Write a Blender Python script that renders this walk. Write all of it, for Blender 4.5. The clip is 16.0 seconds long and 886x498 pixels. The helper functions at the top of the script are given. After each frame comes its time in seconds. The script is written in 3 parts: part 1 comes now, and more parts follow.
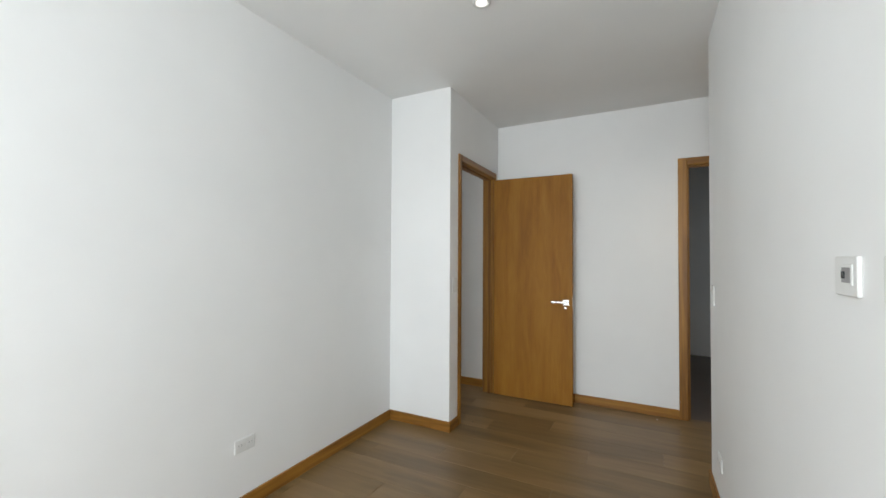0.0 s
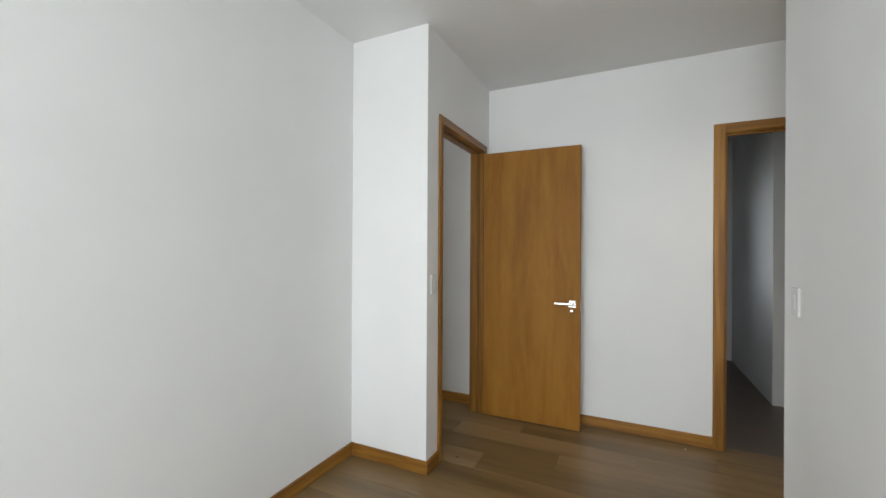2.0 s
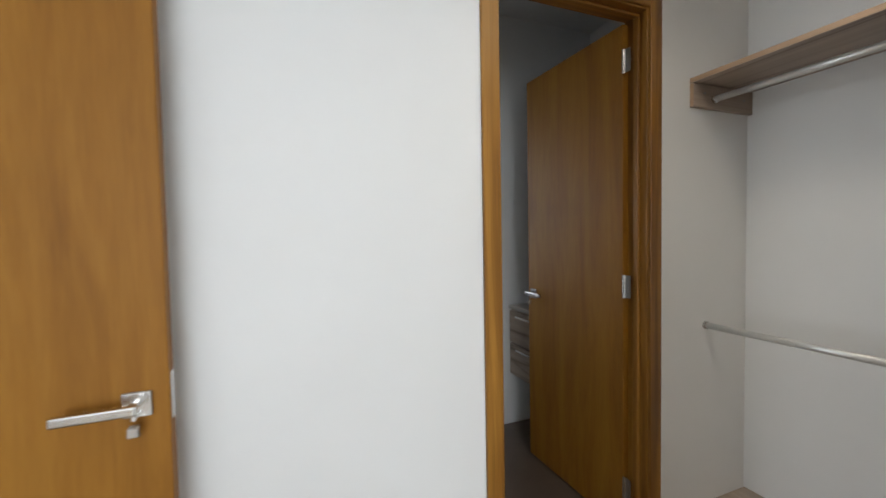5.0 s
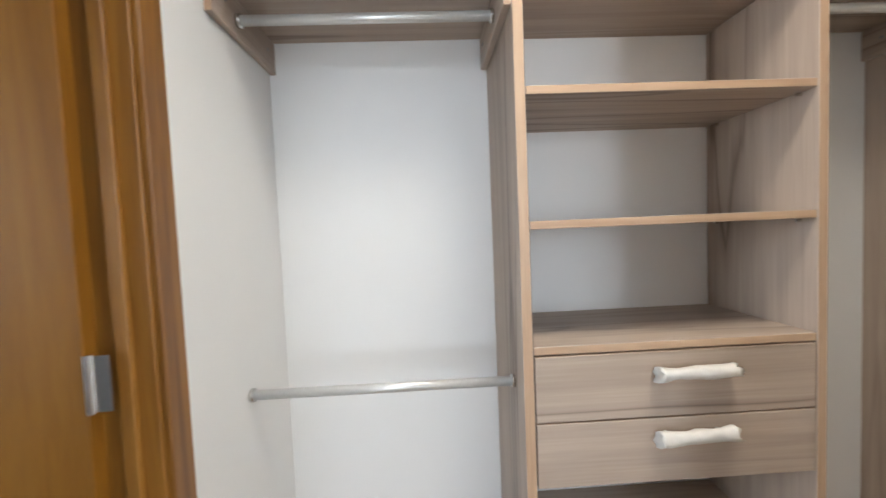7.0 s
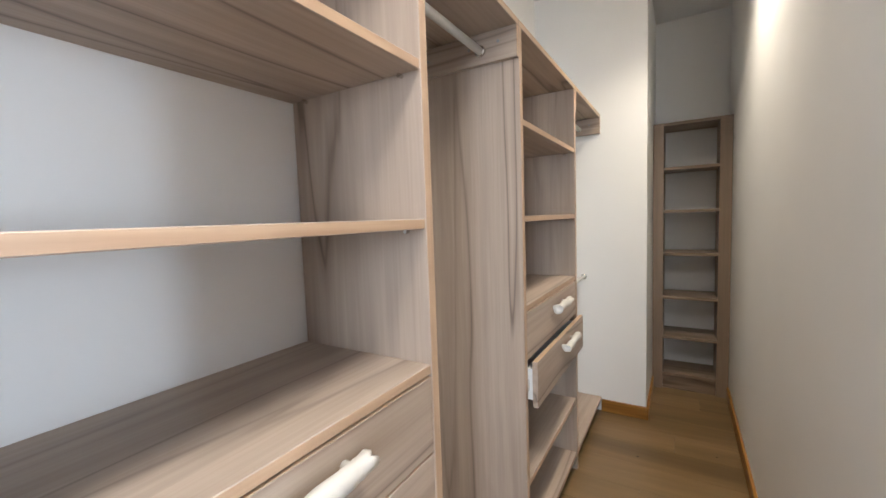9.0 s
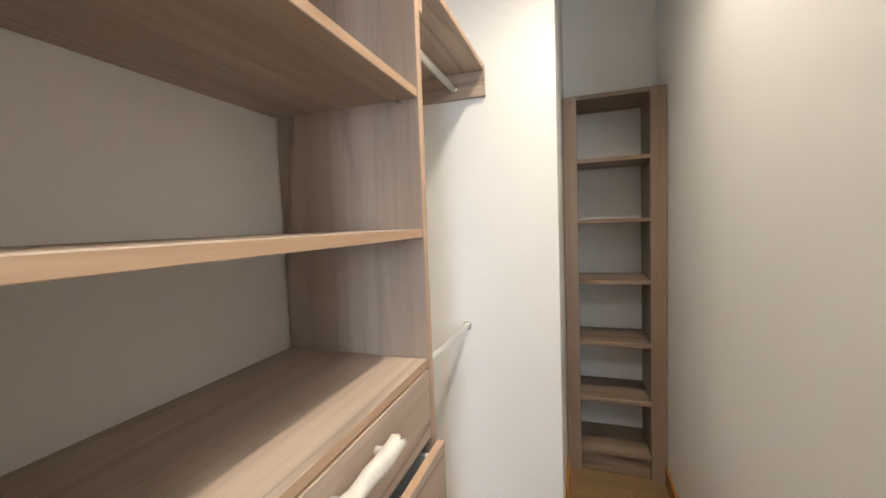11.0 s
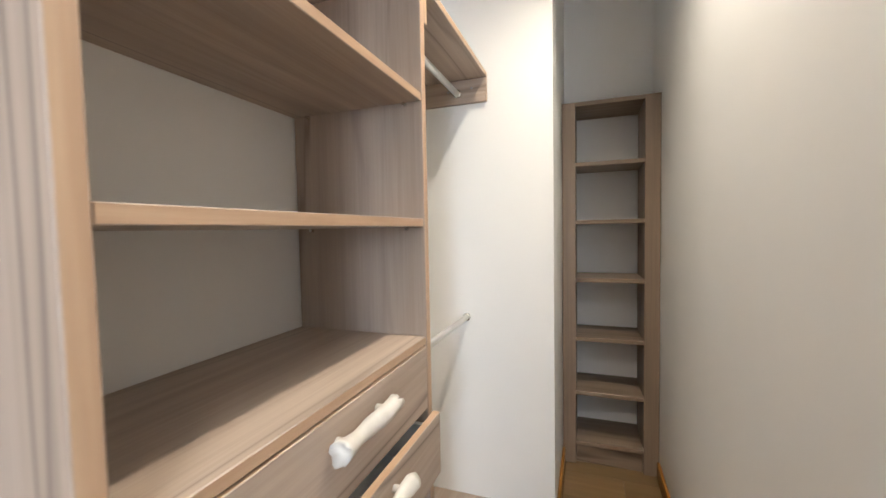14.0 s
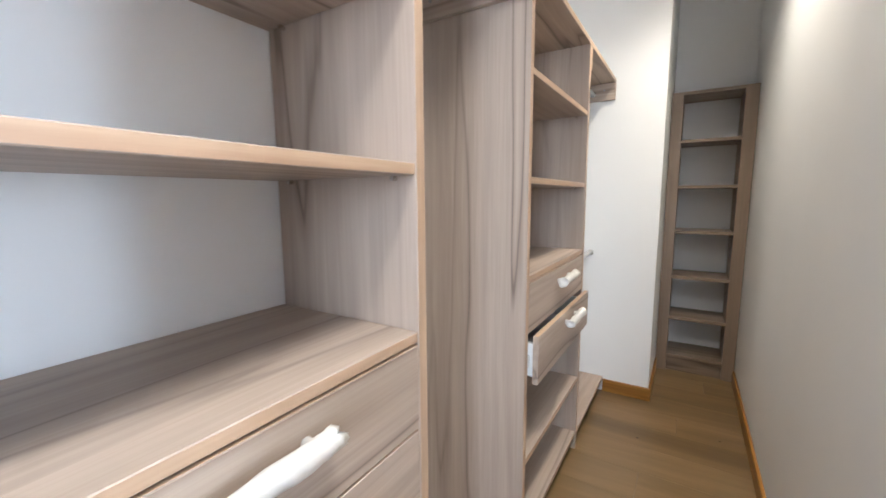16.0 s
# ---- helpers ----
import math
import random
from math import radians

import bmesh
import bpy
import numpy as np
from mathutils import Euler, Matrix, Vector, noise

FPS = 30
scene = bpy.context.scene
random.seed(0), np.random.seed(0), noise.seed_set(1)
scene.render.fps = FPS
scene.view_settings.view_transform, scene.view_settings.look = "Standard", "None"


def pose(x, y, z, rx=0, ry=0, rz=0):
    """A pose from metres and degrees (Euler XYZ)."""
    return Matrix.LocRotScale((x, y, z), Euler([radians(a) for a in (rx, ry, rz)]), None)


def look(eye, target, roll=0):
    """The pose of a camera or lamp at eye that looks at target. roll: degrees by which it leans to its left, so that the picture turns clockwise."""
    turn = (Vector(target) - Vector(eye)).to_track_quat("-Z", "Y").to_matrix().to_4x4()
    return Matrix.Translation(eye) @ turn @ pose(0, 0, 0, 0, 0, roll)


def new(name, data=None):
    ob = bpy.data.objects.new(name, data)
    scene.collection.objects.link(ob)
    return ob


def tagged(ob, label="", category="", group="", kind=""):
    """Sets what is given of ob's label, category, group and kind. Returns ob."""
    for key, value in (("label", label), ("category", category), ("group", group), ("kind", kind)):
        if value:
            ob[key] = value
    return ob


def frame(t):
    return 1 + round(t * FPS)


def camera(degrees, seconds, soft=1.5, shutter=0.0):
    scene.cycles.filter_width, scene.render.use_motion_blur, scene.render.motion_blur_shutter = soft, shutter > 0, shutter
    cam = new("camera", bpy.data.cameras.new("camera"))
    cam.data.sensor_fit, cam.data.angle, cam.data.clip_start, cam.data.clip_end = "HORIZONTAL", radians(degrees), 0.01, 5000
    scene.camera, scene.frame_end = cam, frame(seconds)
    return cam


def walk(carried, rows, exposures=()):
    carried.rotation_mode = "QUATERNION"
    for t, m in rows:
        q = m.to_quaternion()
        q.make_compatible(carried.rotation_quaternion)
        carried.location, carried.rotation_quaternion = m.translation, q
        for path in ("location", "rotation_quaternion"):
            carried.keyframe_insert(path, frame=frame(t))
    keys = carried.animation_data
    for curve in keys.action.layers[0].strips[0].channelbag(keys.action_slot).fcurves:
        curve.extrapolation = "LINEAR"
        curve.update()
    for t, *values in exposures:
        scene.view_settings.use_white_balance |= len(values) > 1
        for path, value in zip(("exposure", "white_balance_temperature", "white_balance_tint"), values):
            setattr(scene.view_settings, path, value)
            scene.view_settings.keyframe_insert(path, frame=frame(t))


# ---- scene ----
cam = camera(96.5, 16.0, shutter=0.2)
EXPOSURES = [(0, -1.12, 6450, 9), (3.2, -1.0, 6450, 9), (5.3, -0.68, 6300, 10), (6, -0.42, 6350, 10), (6.5, 0.32, 6250, 10), (7, 0.45, 5950, 10),
             (8, 0.55, 6500, 10), (8.5, 0.65, 6600, 10), (9, 0.88, 5700, 10), (11.5, 1.25, 5800, 10), (12.5, 1.24, 5850, 10),
             (13.9, 1.25, 5700, 10), (14.5, 1.22, 5100, 10), (15.5, 1.25, 5300, 10), (16, 1.16, 5350, 10)]
PATH = [
    (0, (1.33, -3.8, 1.319), (0.416, -2.022, 1.361), 0.3),
    (0.5, (1.287, -3.739, 1.337), (0.422, -1.936, 1.372), 0.3),
    (1, (1.227, -3.582, 1.3), (0.372, -1.775, 1.339), 0.4),
    (1.5, (1.156, -3.378, 1.32), (0.295, -1.572, 1.334), 0.3),
    (2, (1.072, -3.141, 1.313), (0.214, -1.334, 1.314), 0.3),
    (2.5, (1.013, -2.819, 1.288), (0.283, -0.957, 1.254), 0.3),
    (3, (0.946, -2.459, 1.294), (0.452, -0.522, 1.232), 0.0),
    (3.2, (0.927, -2.325, 1.286), (0.499, -0.373, 1.206), 0.0),
    (5.3, (1.017, -0.976, 1.255), (2.005, 0.761, 1.182), -1.2),
    (5.5, (1.093, -0.891, 1.254), (2.245, 0.743, 1.186), -1.3),
    (6, (1.283, -0.699, 1.249), (2.807, 0.595, 1.183), -2.1),
    (6.3, (1.363, -0.584, 1.264), (3.147, 0.315, 1.167), -2.0),
    (6.5, (1.443, -0.552, 1.259), (3.33, 0.105, 1.164), -2.4),
    (7, (1.609, -0.46, 1.251), (3.605, -0.538, 1.151), -2.4),
    (7.5, (1.754, -0.448, 1.257), (3.628, -1.136, 1.128), -2.6),
    (8, (1.911, -0.439, 1.263), (3.441, -1.718, 1.106), -2.1),
    (8.5, (2.01, -0.528, 1.253), (3.209, -2.121, 1.098), -2.1),
    (9, (2.075, -0.731, 1.259), (3.108, -2.438, 1.108), -2.0),
    (11.3, (2.18, -2.002, 1.269), (2.804, -3.898, 1.139), -1.9),
    (11.5, (2.162, -2.109, 1.268), (2.773, -4.009, 1.133), -1.7),
    (12, (2.094, -2.318, 1.274), (2.69, -4.223, 1.15), -1.6),
    (12.5, (2.058, -2.364, 1.266), (2.676, -4.262, 1.155), -1.5),
    (13, (2.061, -2.229, 1.268), (2.729, -4.111, 1.172), -1.3),
    (13.5, (2.119, -1.997, 1.254), (2.797, -3.877, 1.171), -1.2),
    (14, (2.129, -1.75, 1.232), (2.813, -3.627, 1.135), -1.1),
    (14.5, (2.117, -1.487, 1.226), (2.807, -3.359, 1.09), -1.1),
    (15, (2.126, -1.242, 1.204), (2.83, -3.106, 1.032), -1.1),
    (15.5, (2.14, -1.041, 1.207), (2.938, -2.86, 0.978), -0.9),
    (16, (2.111, -0.83, 1.204), (3.157, -2.515, 0.943), -0.4),
]
walk(cam, [(t, look(eye, target, roll)) for t, eye, target, roll in PATH],
     exposures=EXPOSURES)

# ---- world, sun, exposure ----
world = bpy.data.worlds.new("sky")
scene.world = world
world.use_nodes = True
wn = world.node_tree
sky = wn.nodes.new("ShaderNodeTexSky")
sky.sky_type, sky.sun_disc = "NISHITA", False
sky.sun_elevation, sky.sun_rotation = radians(42), radians(200)
wn.nodes["Background"].inputs["Strength"].default_value = 0.12
wn.links.new(sky.outputs[0], wn.nodes["Background"].inputs[0])
sun = new("sun", bpy.data.lights.new("sun", "SUN"))
sun.data.energy, sun.data.angle, sun.data.color = 1.0, radians(12), (1.0, 0.96, 0.9)
sun.matrix_world = look((0, -10, 12), (4, 0, 0))


def area_lamp(name, eye, target, w, h, watts, color):
    lamp = new(name, bpy.data.lights.new(name, "AREA"))
    lamp.data.shape, lamp.data.size, lamp.data.size_y = "RECTANGLE", w, h
    lamp.data.energy, lamp.data.color = watts, color
    lamp.matrix_world = look(eye, target)
    return lamp


def spot_lamp(name, x, y, z, watts, color, cone=75, blend=0.6, size=0.04):
    lamp = new(name, bpy.data.lights.new(name, "SPOT"))
    lamp.data.energy, lamp.data.color = watts, color
    lamp.data.spot_size, lamp.data.spot_blend, lamp.data.shadow_soft_size = radians(cone), blend, size
    lamp.matrix_world = look((x, y, z), (x, y + 0.0001, 0))
    return lamp


DAY = (0.90, 0.96, 1.0)
WARM = (1.0, 0.82, 0.58)
# daylight through the bedroom window behind the walk's start
area_lamp("window_daylight", (0.56, -5.62, 1.45), (0.56, 0, 1.3), 1.7, 1.9, 190, DAY)
# added cool beam from an unseen bathroom opening, narrowed to brighten the closet panels
bath_fill = area_lamp("bath_daylight", (1.22, 2.57, 1.45), (2.4, -1.4, 1.1), 0.72, 1.2, 4.0, DAY)
bath_fill.data.spread = radians(56)
area_lamp("hall_daylight", (-5.22, -0.5, 1.3), (0, -0.5, 1.3), 0.85, 2.2, 115, DAY)
# lit ceiling spots over the closet aisle and its entrance
spot_lamp("closet_spot", 2.03, -2.72, 2.60, 50, WARM, 121, 1.0, 0.03)
spot_lamp("entry_spot", 1.97, -0.92, 2.60, 105, (1.0, 0.89, 0.73), 146, 1.0, 0.26)

# ---- materials ----


def material(name, rough=0.5, metal=0.0):
    m = bpy.data.materials.new(name)
    m.use_nodes = True
    b = m.node_tree.nodes["Principled BSDF"]
    b.inputs["Roughness"].default_value = rough
    b.inputs["Metallic"].default_value = metal
    return m, m.node_tree, b


def coords(nt, scale, jitter=True, rot=(0, 0, 0)):
    tc = nt.nodes.new("ShaderNodeTexCoord")
    mp = nt.nodes.new("ShaderNodeMapping")
    mp.inputs["Scale"].default_value = scale
    mp.inputs["Rotation"].default_value = rot
    nt.links.new(tc.outputs["Object"], mp.inputs["Vector"])
    if jitter:
        info = nt.nodes.new("ShaderNodeObjectInfo")
        mul = nt.nodes.new("ShaderNodeMath")
        mul.operation = "MULTIPLY"
        mul.inputs[1].default_value = 37.0
        nt.links.new(info.outputs["Random"], mul.inputs[0])
        com = nt.nodes.new("ShaderNodeCombineXYZ")
        for i in range(3):
            nt.links.new(mul.outputs[0], com.inputs[i])
        nt.links.new(com.outputs[0], mp.inputs["Location"])
    return mp.outputs[0]


def tex_noise(nt, vec, scale, detail=4, rough=0.55, distort=0.0):
    n = nt.nodes.new("ShaderNodeTexNoise")
    n.inputs["Scale"].default_value = scale
    n.inputs["Detail"].default_value = detail
    n.inputs["Roughness"].default_value = rough
    n.inputs["Distortion"].default_value = distort
    nt.links.new(vec, n.inputs["Vector"])
    return n.outputs[0]


def ramp(nt, fac, stops):
    r = nt.nodes.new("ShaderNodeValToRGB")
    e = r.color_ramp.elements
    e[0].position, e[0].color = stops[0][0], (*stops[0][1], 1)
    e[1].position, e[1].color = stops[-1][0], (*stops[-1][1], 1)
    for p, c in stops[1:-1]:
        k = e.new(p)
        k.color = (*c, 1)
    nt.links.new(fac, r.inputs[0])
    return r.outputs[0]


def mix(nt, a, b, fac, how="MIX"):
    m = nt.nodes.new("ShaderNodeMix")
    m.data_type, m.blend_type = "RGBA", how
    for sock, v in ((m.inputs[0], fac), (m.inputs[6], a), (m.inputs[7], b)):
        if isinstance(v, bpy.types.NodeSocket):
            nt.links.new(v, sock)
        elif isinstance(v, tuple):
            sock.default_value = (*v, 1)
        else:
            sock.default_value = v
    return m.outputs[2]


def bump(nt, b, height, strength, dist=0.002):
    n = nt.nodes.new("ShaderNodeBump")
    n.inputs["Strength"].default_value = strength
    n.inputs["Distance"].default_value = dist
    nt.links.new(height, n.inputs["Height"])
    nt.links.new(n.outputs[0], b.inputs["Normal"])


def paint(name, color, rough=0.55):
    m, nt, b = material(name, rough)
    v = coords(nt, (1, 1, 1), False)
    big = tex_noise(nt, v, 1.3, 3)
    fine = tex_noise(nt, v, 220, 3)
    dark = tuple(c * 0.95 for c in color)
    nt.links.new(ramp(nt, big, [(0.3, dark), (0.7, color)]), b.inputs["Base Color"])
    mid = tex_noise(nt, v, 9, 3)
    add = mix(nt, fine, mid, 0.5)
    bump(nt, b, add, 0.10, 0.0015)
    return m


def wood(name, axis, light, mid, dark, fine=60.0, bands=7.0, stretch=0.06, rough=0.45, contrast=0.5, jitter=True, knots=False):
    """Wood with its grain along an axis (0 x, 1 y, 2 z)."""
    m, nt, b = material(name, rough)
    sc = [1.0, 1.0, 1.0]
    sc[axis] = stretch
    v = coords(nt, tuple(sc), jitter)
    broad = tex_noise(nt, v, bands, 4, 0.6, 0.6)
    grain = tex_noise(nt, v, fine, 5, 0.65, 0.2)
    base = ramp(nt, broad, [(0.32, dark), (0.5, mid), (0.68, light)])
    g = ramp(nt, grain, [(0.3, (0.55, 0.5, 0.46)), (0.7, (1.0, 1.0, 1.0))])
    col = mix(nt, base, g, contrast, "MULTIPLY")
    if knots:
        sk = [3.2, 3.2, 3.2]
        sk[axis] = 1.5
        vor = nt.nodes.new("ShaderNodeTexVoronoi")
        vor.inputs["Scale"].default_value = 1.0
        nt.links.new(coords(nt, tuple(sk), jitter), vor.inputs["Vector"])
        spot = ramp(nt, vor.outputs["Distance"], [(0.015, (0.28, 0.22, 0.18)), (0.04, (0.72, 0.66, 0.6)), (0.07, (1, 1, 1))])
        col = mix(nt, col, spot, 1.0, "MULTIPLY")
    nt.links.new(col, b.inputs["Base Color"])
    bump(nt, b, grain, 0.12, 0.0008)
    return m


def laminate(name, axis, light, mid, dark):
    """Printed walnut-look board: broad tonal bands, faint grain, a few long dark veins with soft sides."""
    m, nt, b = material(name, 0.42)
    sc = [1.0, 1.0, 1.0]
    sc[axis] = 0.04
    v = coords(nt, tuple(sc))
    sc[axis] = 0.02
    vf = coords(nt, tuple(sc))
    broad = tex_noise(nt, v, 6.0, 4, 0.6, 0.25)
    fine = tex_noise(nt, vf, 190, 3, 0.6)
    mid_grain = tex_noise(nt, v, 34, 3, 0.6, 0.2)
    col = ramp(nt, broad, [(0.26, dark), (0.46, mid), (0.70, light)])
    col = mix(nt, col, ramp(nt, mid_grain, [(0.30, (0.78, 0.76, 0.75)), (0.62, (1.0, 1.0, 1.0))]), 0.65, "MULTIPLY")
    col = mix(nt, col, ramp(nt, fine, [(0.32, (0.84, 0.82, 0.80)), (0.62, (1.0, 1.0, 1.0))]), 0.5, "MULTIPLY")
    sc[axis] = 0.06
    lines = tex_noise(nt, coords(nt, tuple(sc)), 6.5, 3, 0.4, 0.1)
    vein = ramp(nt, lines, [(0.462, (1, 1, 1)), (0.488, (0.80, 0.78, 0.77)), (0.498, (0.40, 0.38, 0.37)), (0.503, (0.66, 0.64, 0.63)), (0.517, (1, 1, 1))])
    patch = ramp(nt, tex_noise(nt, v, 3.1, 2), [(0.38, (0.08, 0.08, 0.08)), (0.53, (1, 1, 1))])
    col = mix(nt, col, mix(nt, col, vein, 1.0, "MULTIPLY"), patch)
    nt.links.new(col, b.inputs["Base Color"])
    rough = ramp(nt, mid_grain, [(0.3, (0.50, 0.50, 0.50)), (0.7, (0.38, 0.38, 0.38))])
    nt.links.new(rough, b.inputs["Roughness"])
    bump(nt, b, fine, 0.10, 0.0006)
    return m


def plain(name, color, rough=0.4, metal=0.0, var=0.06, scale=40):
    m, nt, b = material(name, rough, metal)
    n = tex_noise(nt, coords(nt, (1, 1, 1)), scale, 4)
    lo = tuple(c * (1 - var) for c in color)
    nt.links.new(ramp(nt, n, [(0.3, lo), (0.7, color)]), b.inputs["Base Color"])
    bump(nt, b, n, 0.05, 0.0005)
    return m


WALL = paint("white wall paint", (0.85, 0.85, 0.84))
CEIL = paint("white ceiling paint", (0.83, 0.83, 0.82), 0.7)
OAK = ((0.355, 0.158, 0.016), (0.31, 0.131, 0.011), (0.25, 0.100, 0.008))
DOOR_Z = wood("honey oak veneer upright", 2, *OAK, fine=85, bands=11, stretch=0.11, rough=0.58, contrast=0.28)
DOOR_Z.node_tree.nodes["Principled BSDF"].inputs["Specular IOR Level"].default_value = 0.3
PINE = ((0.44, 0.212, 0.036), (0.30, 0.133, 0.020), (0.165, 0.067, 0.010))
TRIM_Z = wood("stained pine upright", 2, *PINE, fine=55, bands=16, stretch=0.05, rough=0.4, knots=True)
TRIM_X = wood("stained pine along x", 0, *PINE, fine=55, bands=16, stretch=0.05, rough=0.4, knots=True)
TRIM_Y = wood("stained pine along y", 1, *PINE, fine=55, bands=16, stretch=0.05, rough=0.4, knots=True)
LAM = ((0.515, 0.420, 0.342), (0.430, 0.345, 0.275), (0.300, 0.235, 0.185))
LAM_Z = laminate("taupe laminate upright", 2, *LAM)
LAM_Y = laminate("taupe laminate along y", 1, *LAM)
LAM_X = laminate("taupe laminate along x", 0, *LAM)
# the closet laminate again, the recess's shade darkened into its colour
LAM_SHADED = ((0.295, 0.222, 0.160), (0.240, 0.177, 0.124), (0.160, 0.114, 0.079))
LAM_SHADED_Z = laminate("shaded taupe laminate upright", 2, *LAM_SHADED)
LAM_SHADED_X = laminate("shaded taupe laminate along x", 0, *LAM_SHADED)
EDGE = ((0.56, 0.40, 0.27), (0.50, 0.345, 0.225), (0.43, 0.28, 0.18))
EDGE_Z = wood("edge band upright", 2, *EDGE, fine=70, bands=20, stretch=0.05, rough=0.4, contrast=0.3)
EDGE_Y = wood("edge band along y", 1, *EDGE, fine=70, bands=20, stretch=0.05, rough=0.4, contrast=0.3)
PLANKS = ((0.262, 0.170, 0.078), (0.202, 0.128, 0.054), (0.135, 0.081, 0.033))
FLOOR = wood("brown wood-look plank", 0, *PLANKS, fine=38, bands=4, stretch=0.10, rough=0.36, contrast=0.28)
JOINT = plain("dark floor joint", (0.06, 0.045, 0.035), 0.8)
TILE = plain("grey-brown floor tile", (0.12, 0.09, 0.07), 0.35, var=0.2, scale=6)
STEEL = plain("satin nickel", (0.72, 0.71, 0.69), 0.25, 1.0, 0.08, 90)
ALU = plain("pale aluminium tube", (0.72, 0.72, 0.70), 0.36, 0.45, 0.05, 120)
PLASTIC = plain("white switch plastic", (0.74, 0.74, 0.72), 0.5, 0, 0.03)
SCREEN = plain("dark display glass", (0.03, 0.035, 0.04), 0.12)
GREY = plain("grey slot plastic", (0.30, 0.30, 0.30), 0.5)
WRAP = plain("crumpled white foam wrap", (0.68, 0.65, 0.60), 0.45, 0, 0.12, 30)
# crumb colour; on plinths the toe gap's shade is put into this near-black
BLACK = plain("toe-gap shade and dark dirt", (0.03, 0.026, 0.022), 0.8)
MELAMINE = plain("white melamine drawer box", (0.78, 0.78, 0.77), 0.4)
STONE = plain("pale stone basin top", (0.62, 0.60, 0.57), 0.25, 0, 0.1, 12)

# ---- builders ----


def box(x0, x1, y0, y1, z0, z1, bevel=0.0, bm=None, seg=1):
    out = bm or bmesh.new()
    made = bmesh.ops.create_cube(out, size=1.0)
    bmesh.ops.transform(out, verts=made["verts"], matrix=Matrix.Translation(((x0 + x1) / 2, (y0 + y1) / 2, (z0 + z1) / 2)) @ Matrix.Diagonal((x1 - x0, y1 - y0, z1 - z0, 1)))
    if bevel > 0:
        edges = list({e for v in made["verts"] for e in v.link_edges})
        bmesh.ops.bevel(out, geom=edges, offset=bevel, segments=seg, affect="EDGES", profile=0.5)
    return out


def rod(a, b, r, bm=None, n=16, r2=None):
    """A capped round bar from a to b."""
    out = bm or bmesh.new()
    a, b = Vector(a), Vector(b)
    turn = (b - a).to_track_quat("Z", "Y").to_matrix().to_4x4()
    bmesh.ops.create_cone(out, cap_ends=True, segments=n, radius1=r, radius2=r if r2 is None else r2, depth=(b - a).length,
                          matrix=Matrix.Translation((a + b) / 2) @ turn)
    return out


def finish(name, bm, mats):
    bm.normal_update()
    me = bpy.data.meshes.new(name)
    bm.to_mesh(me)
    bm.free()
    for m in (mats if isinstance(mats, (list, tuple)) else [mats]):
        me.materials.append(m)
    return me


def root_of(ob):
    while ob.parent:
        ob = ob.parent
    return ob


def part(name, bm, mats, parent, label=""):
    """Links a bmesh, built in the room's coordinates, as one mesh under a thing or under a part."""
    me = finish(name, bm, mats)
    me.transform(Matrix.Translation(-root_of(parent).location))
    ob = new(name, me)
    ob.parent = parent
    return tagged(ob, label=label)


def thing(name, base, label, category, group="", kind=""):
    ob = new(name)
    ob.empty_display_size = 0.1
    ob.location = base
    return tagged(ob, label, category, group, kind)


def solid(name, bm, mats, label, category, kind="", group=""):
    return tagged(new(name, finish(name, bm, mats)), label, category, group, kind)


def smooth(bm):
    for f in bm.faces:
        f.smooth = True
    return bm


def edged(bm, way):
    """Second material on the faces that look along a way."""
    bm.normal_update()
    for f in bm.faces:
        if f.normal.dot(Vector(way)) > 0.9:
            f.material_index = 1
    return bm


def wall(name, pieces, label="smooth white painted wall"):
    bm = bmesh.new()
    for p in pieces:
        box(*p, bm=bm)
    return solid(name, bm, WALL, label, "wall", "structure")


# ---- shell ----
H = 2.63
ZD = 2.085
XL, XR, XC, YC = -0.541, 1.666, 1.796, -0.993
YS, YN, XN, XP = -5.6, -3.338, 2.895, 2.25



def back_x(y):
    """The closet's back wall runs a little out of square."""
    return 2.866 - 0.0098 * y


wall("wall_west", [(XL - 0.12, XL, YS, -1.0, 0, H)])
wall("wall_column", [(-5.2, 0, -1.098, -0.998, 0, H)])
wall("wall_entry", [(-0.1, 0, -0.998, -0.925, 0, H), (-0.1, 0, -0.125, 0, 0, H), (-0.1, 0, -0.925, -0.125, ZD + 0.02, H)])
wall("wall_north", [(-5.2, -1.27, 0, 0.1, 0, H), (-0.47, 1.618, 0, 0.1, 0, H), (2.292, 3.0, 0, 0.1, 0, H),
                    (-1.27, -0.47, 0, 0.1, ZD + 0.02, H), (1.618, 2.292, 0, 0.1, ZD + 0.02, H)])
wall("wall_divider", [(XR, XC, YS, YC, 0, H)])
bm = box(XN, XN + 0.1, YN, 0, 0, H)
for v in bm.verts:
    if v.co.x < XN + 0.05:
        v.co.x = back_x(v.co.y)
solid("wall_closet_back", bm, WALL, "smooth white painted wall", "wall", "structure")
wall("wall_pier", [(XP, XN + 0.1, -4.28, YN, 0, H)])
wall("wall_recess", [(XC - 0.13, XP, -4.28, -4.16, 0, H)])
wall("wall_south", [(XL - 0.12, -0.35, YS - 0.12, YS, 0, H), (1.46, XR + 0.13, YS - 0.12, YS, 0, H),
                    (-0.35, 1.46, YS - 0.12, YS, 0, 0.45), (-0.35, 1.46, YS - 0.12, YS, 2.45, H)])
wall("wall_hall_end", [(-5.3, -5.2, -1.1, 0.1, 0, 0.15), (-5.3, -5.2, -1.1, 0.1, 2.45, H), (-5.3, -5.2, -1.1, -0.95, 0.15, 2.45), (-5.3, -5.2, -0.05, 0.1, 0.15, 2.45)])
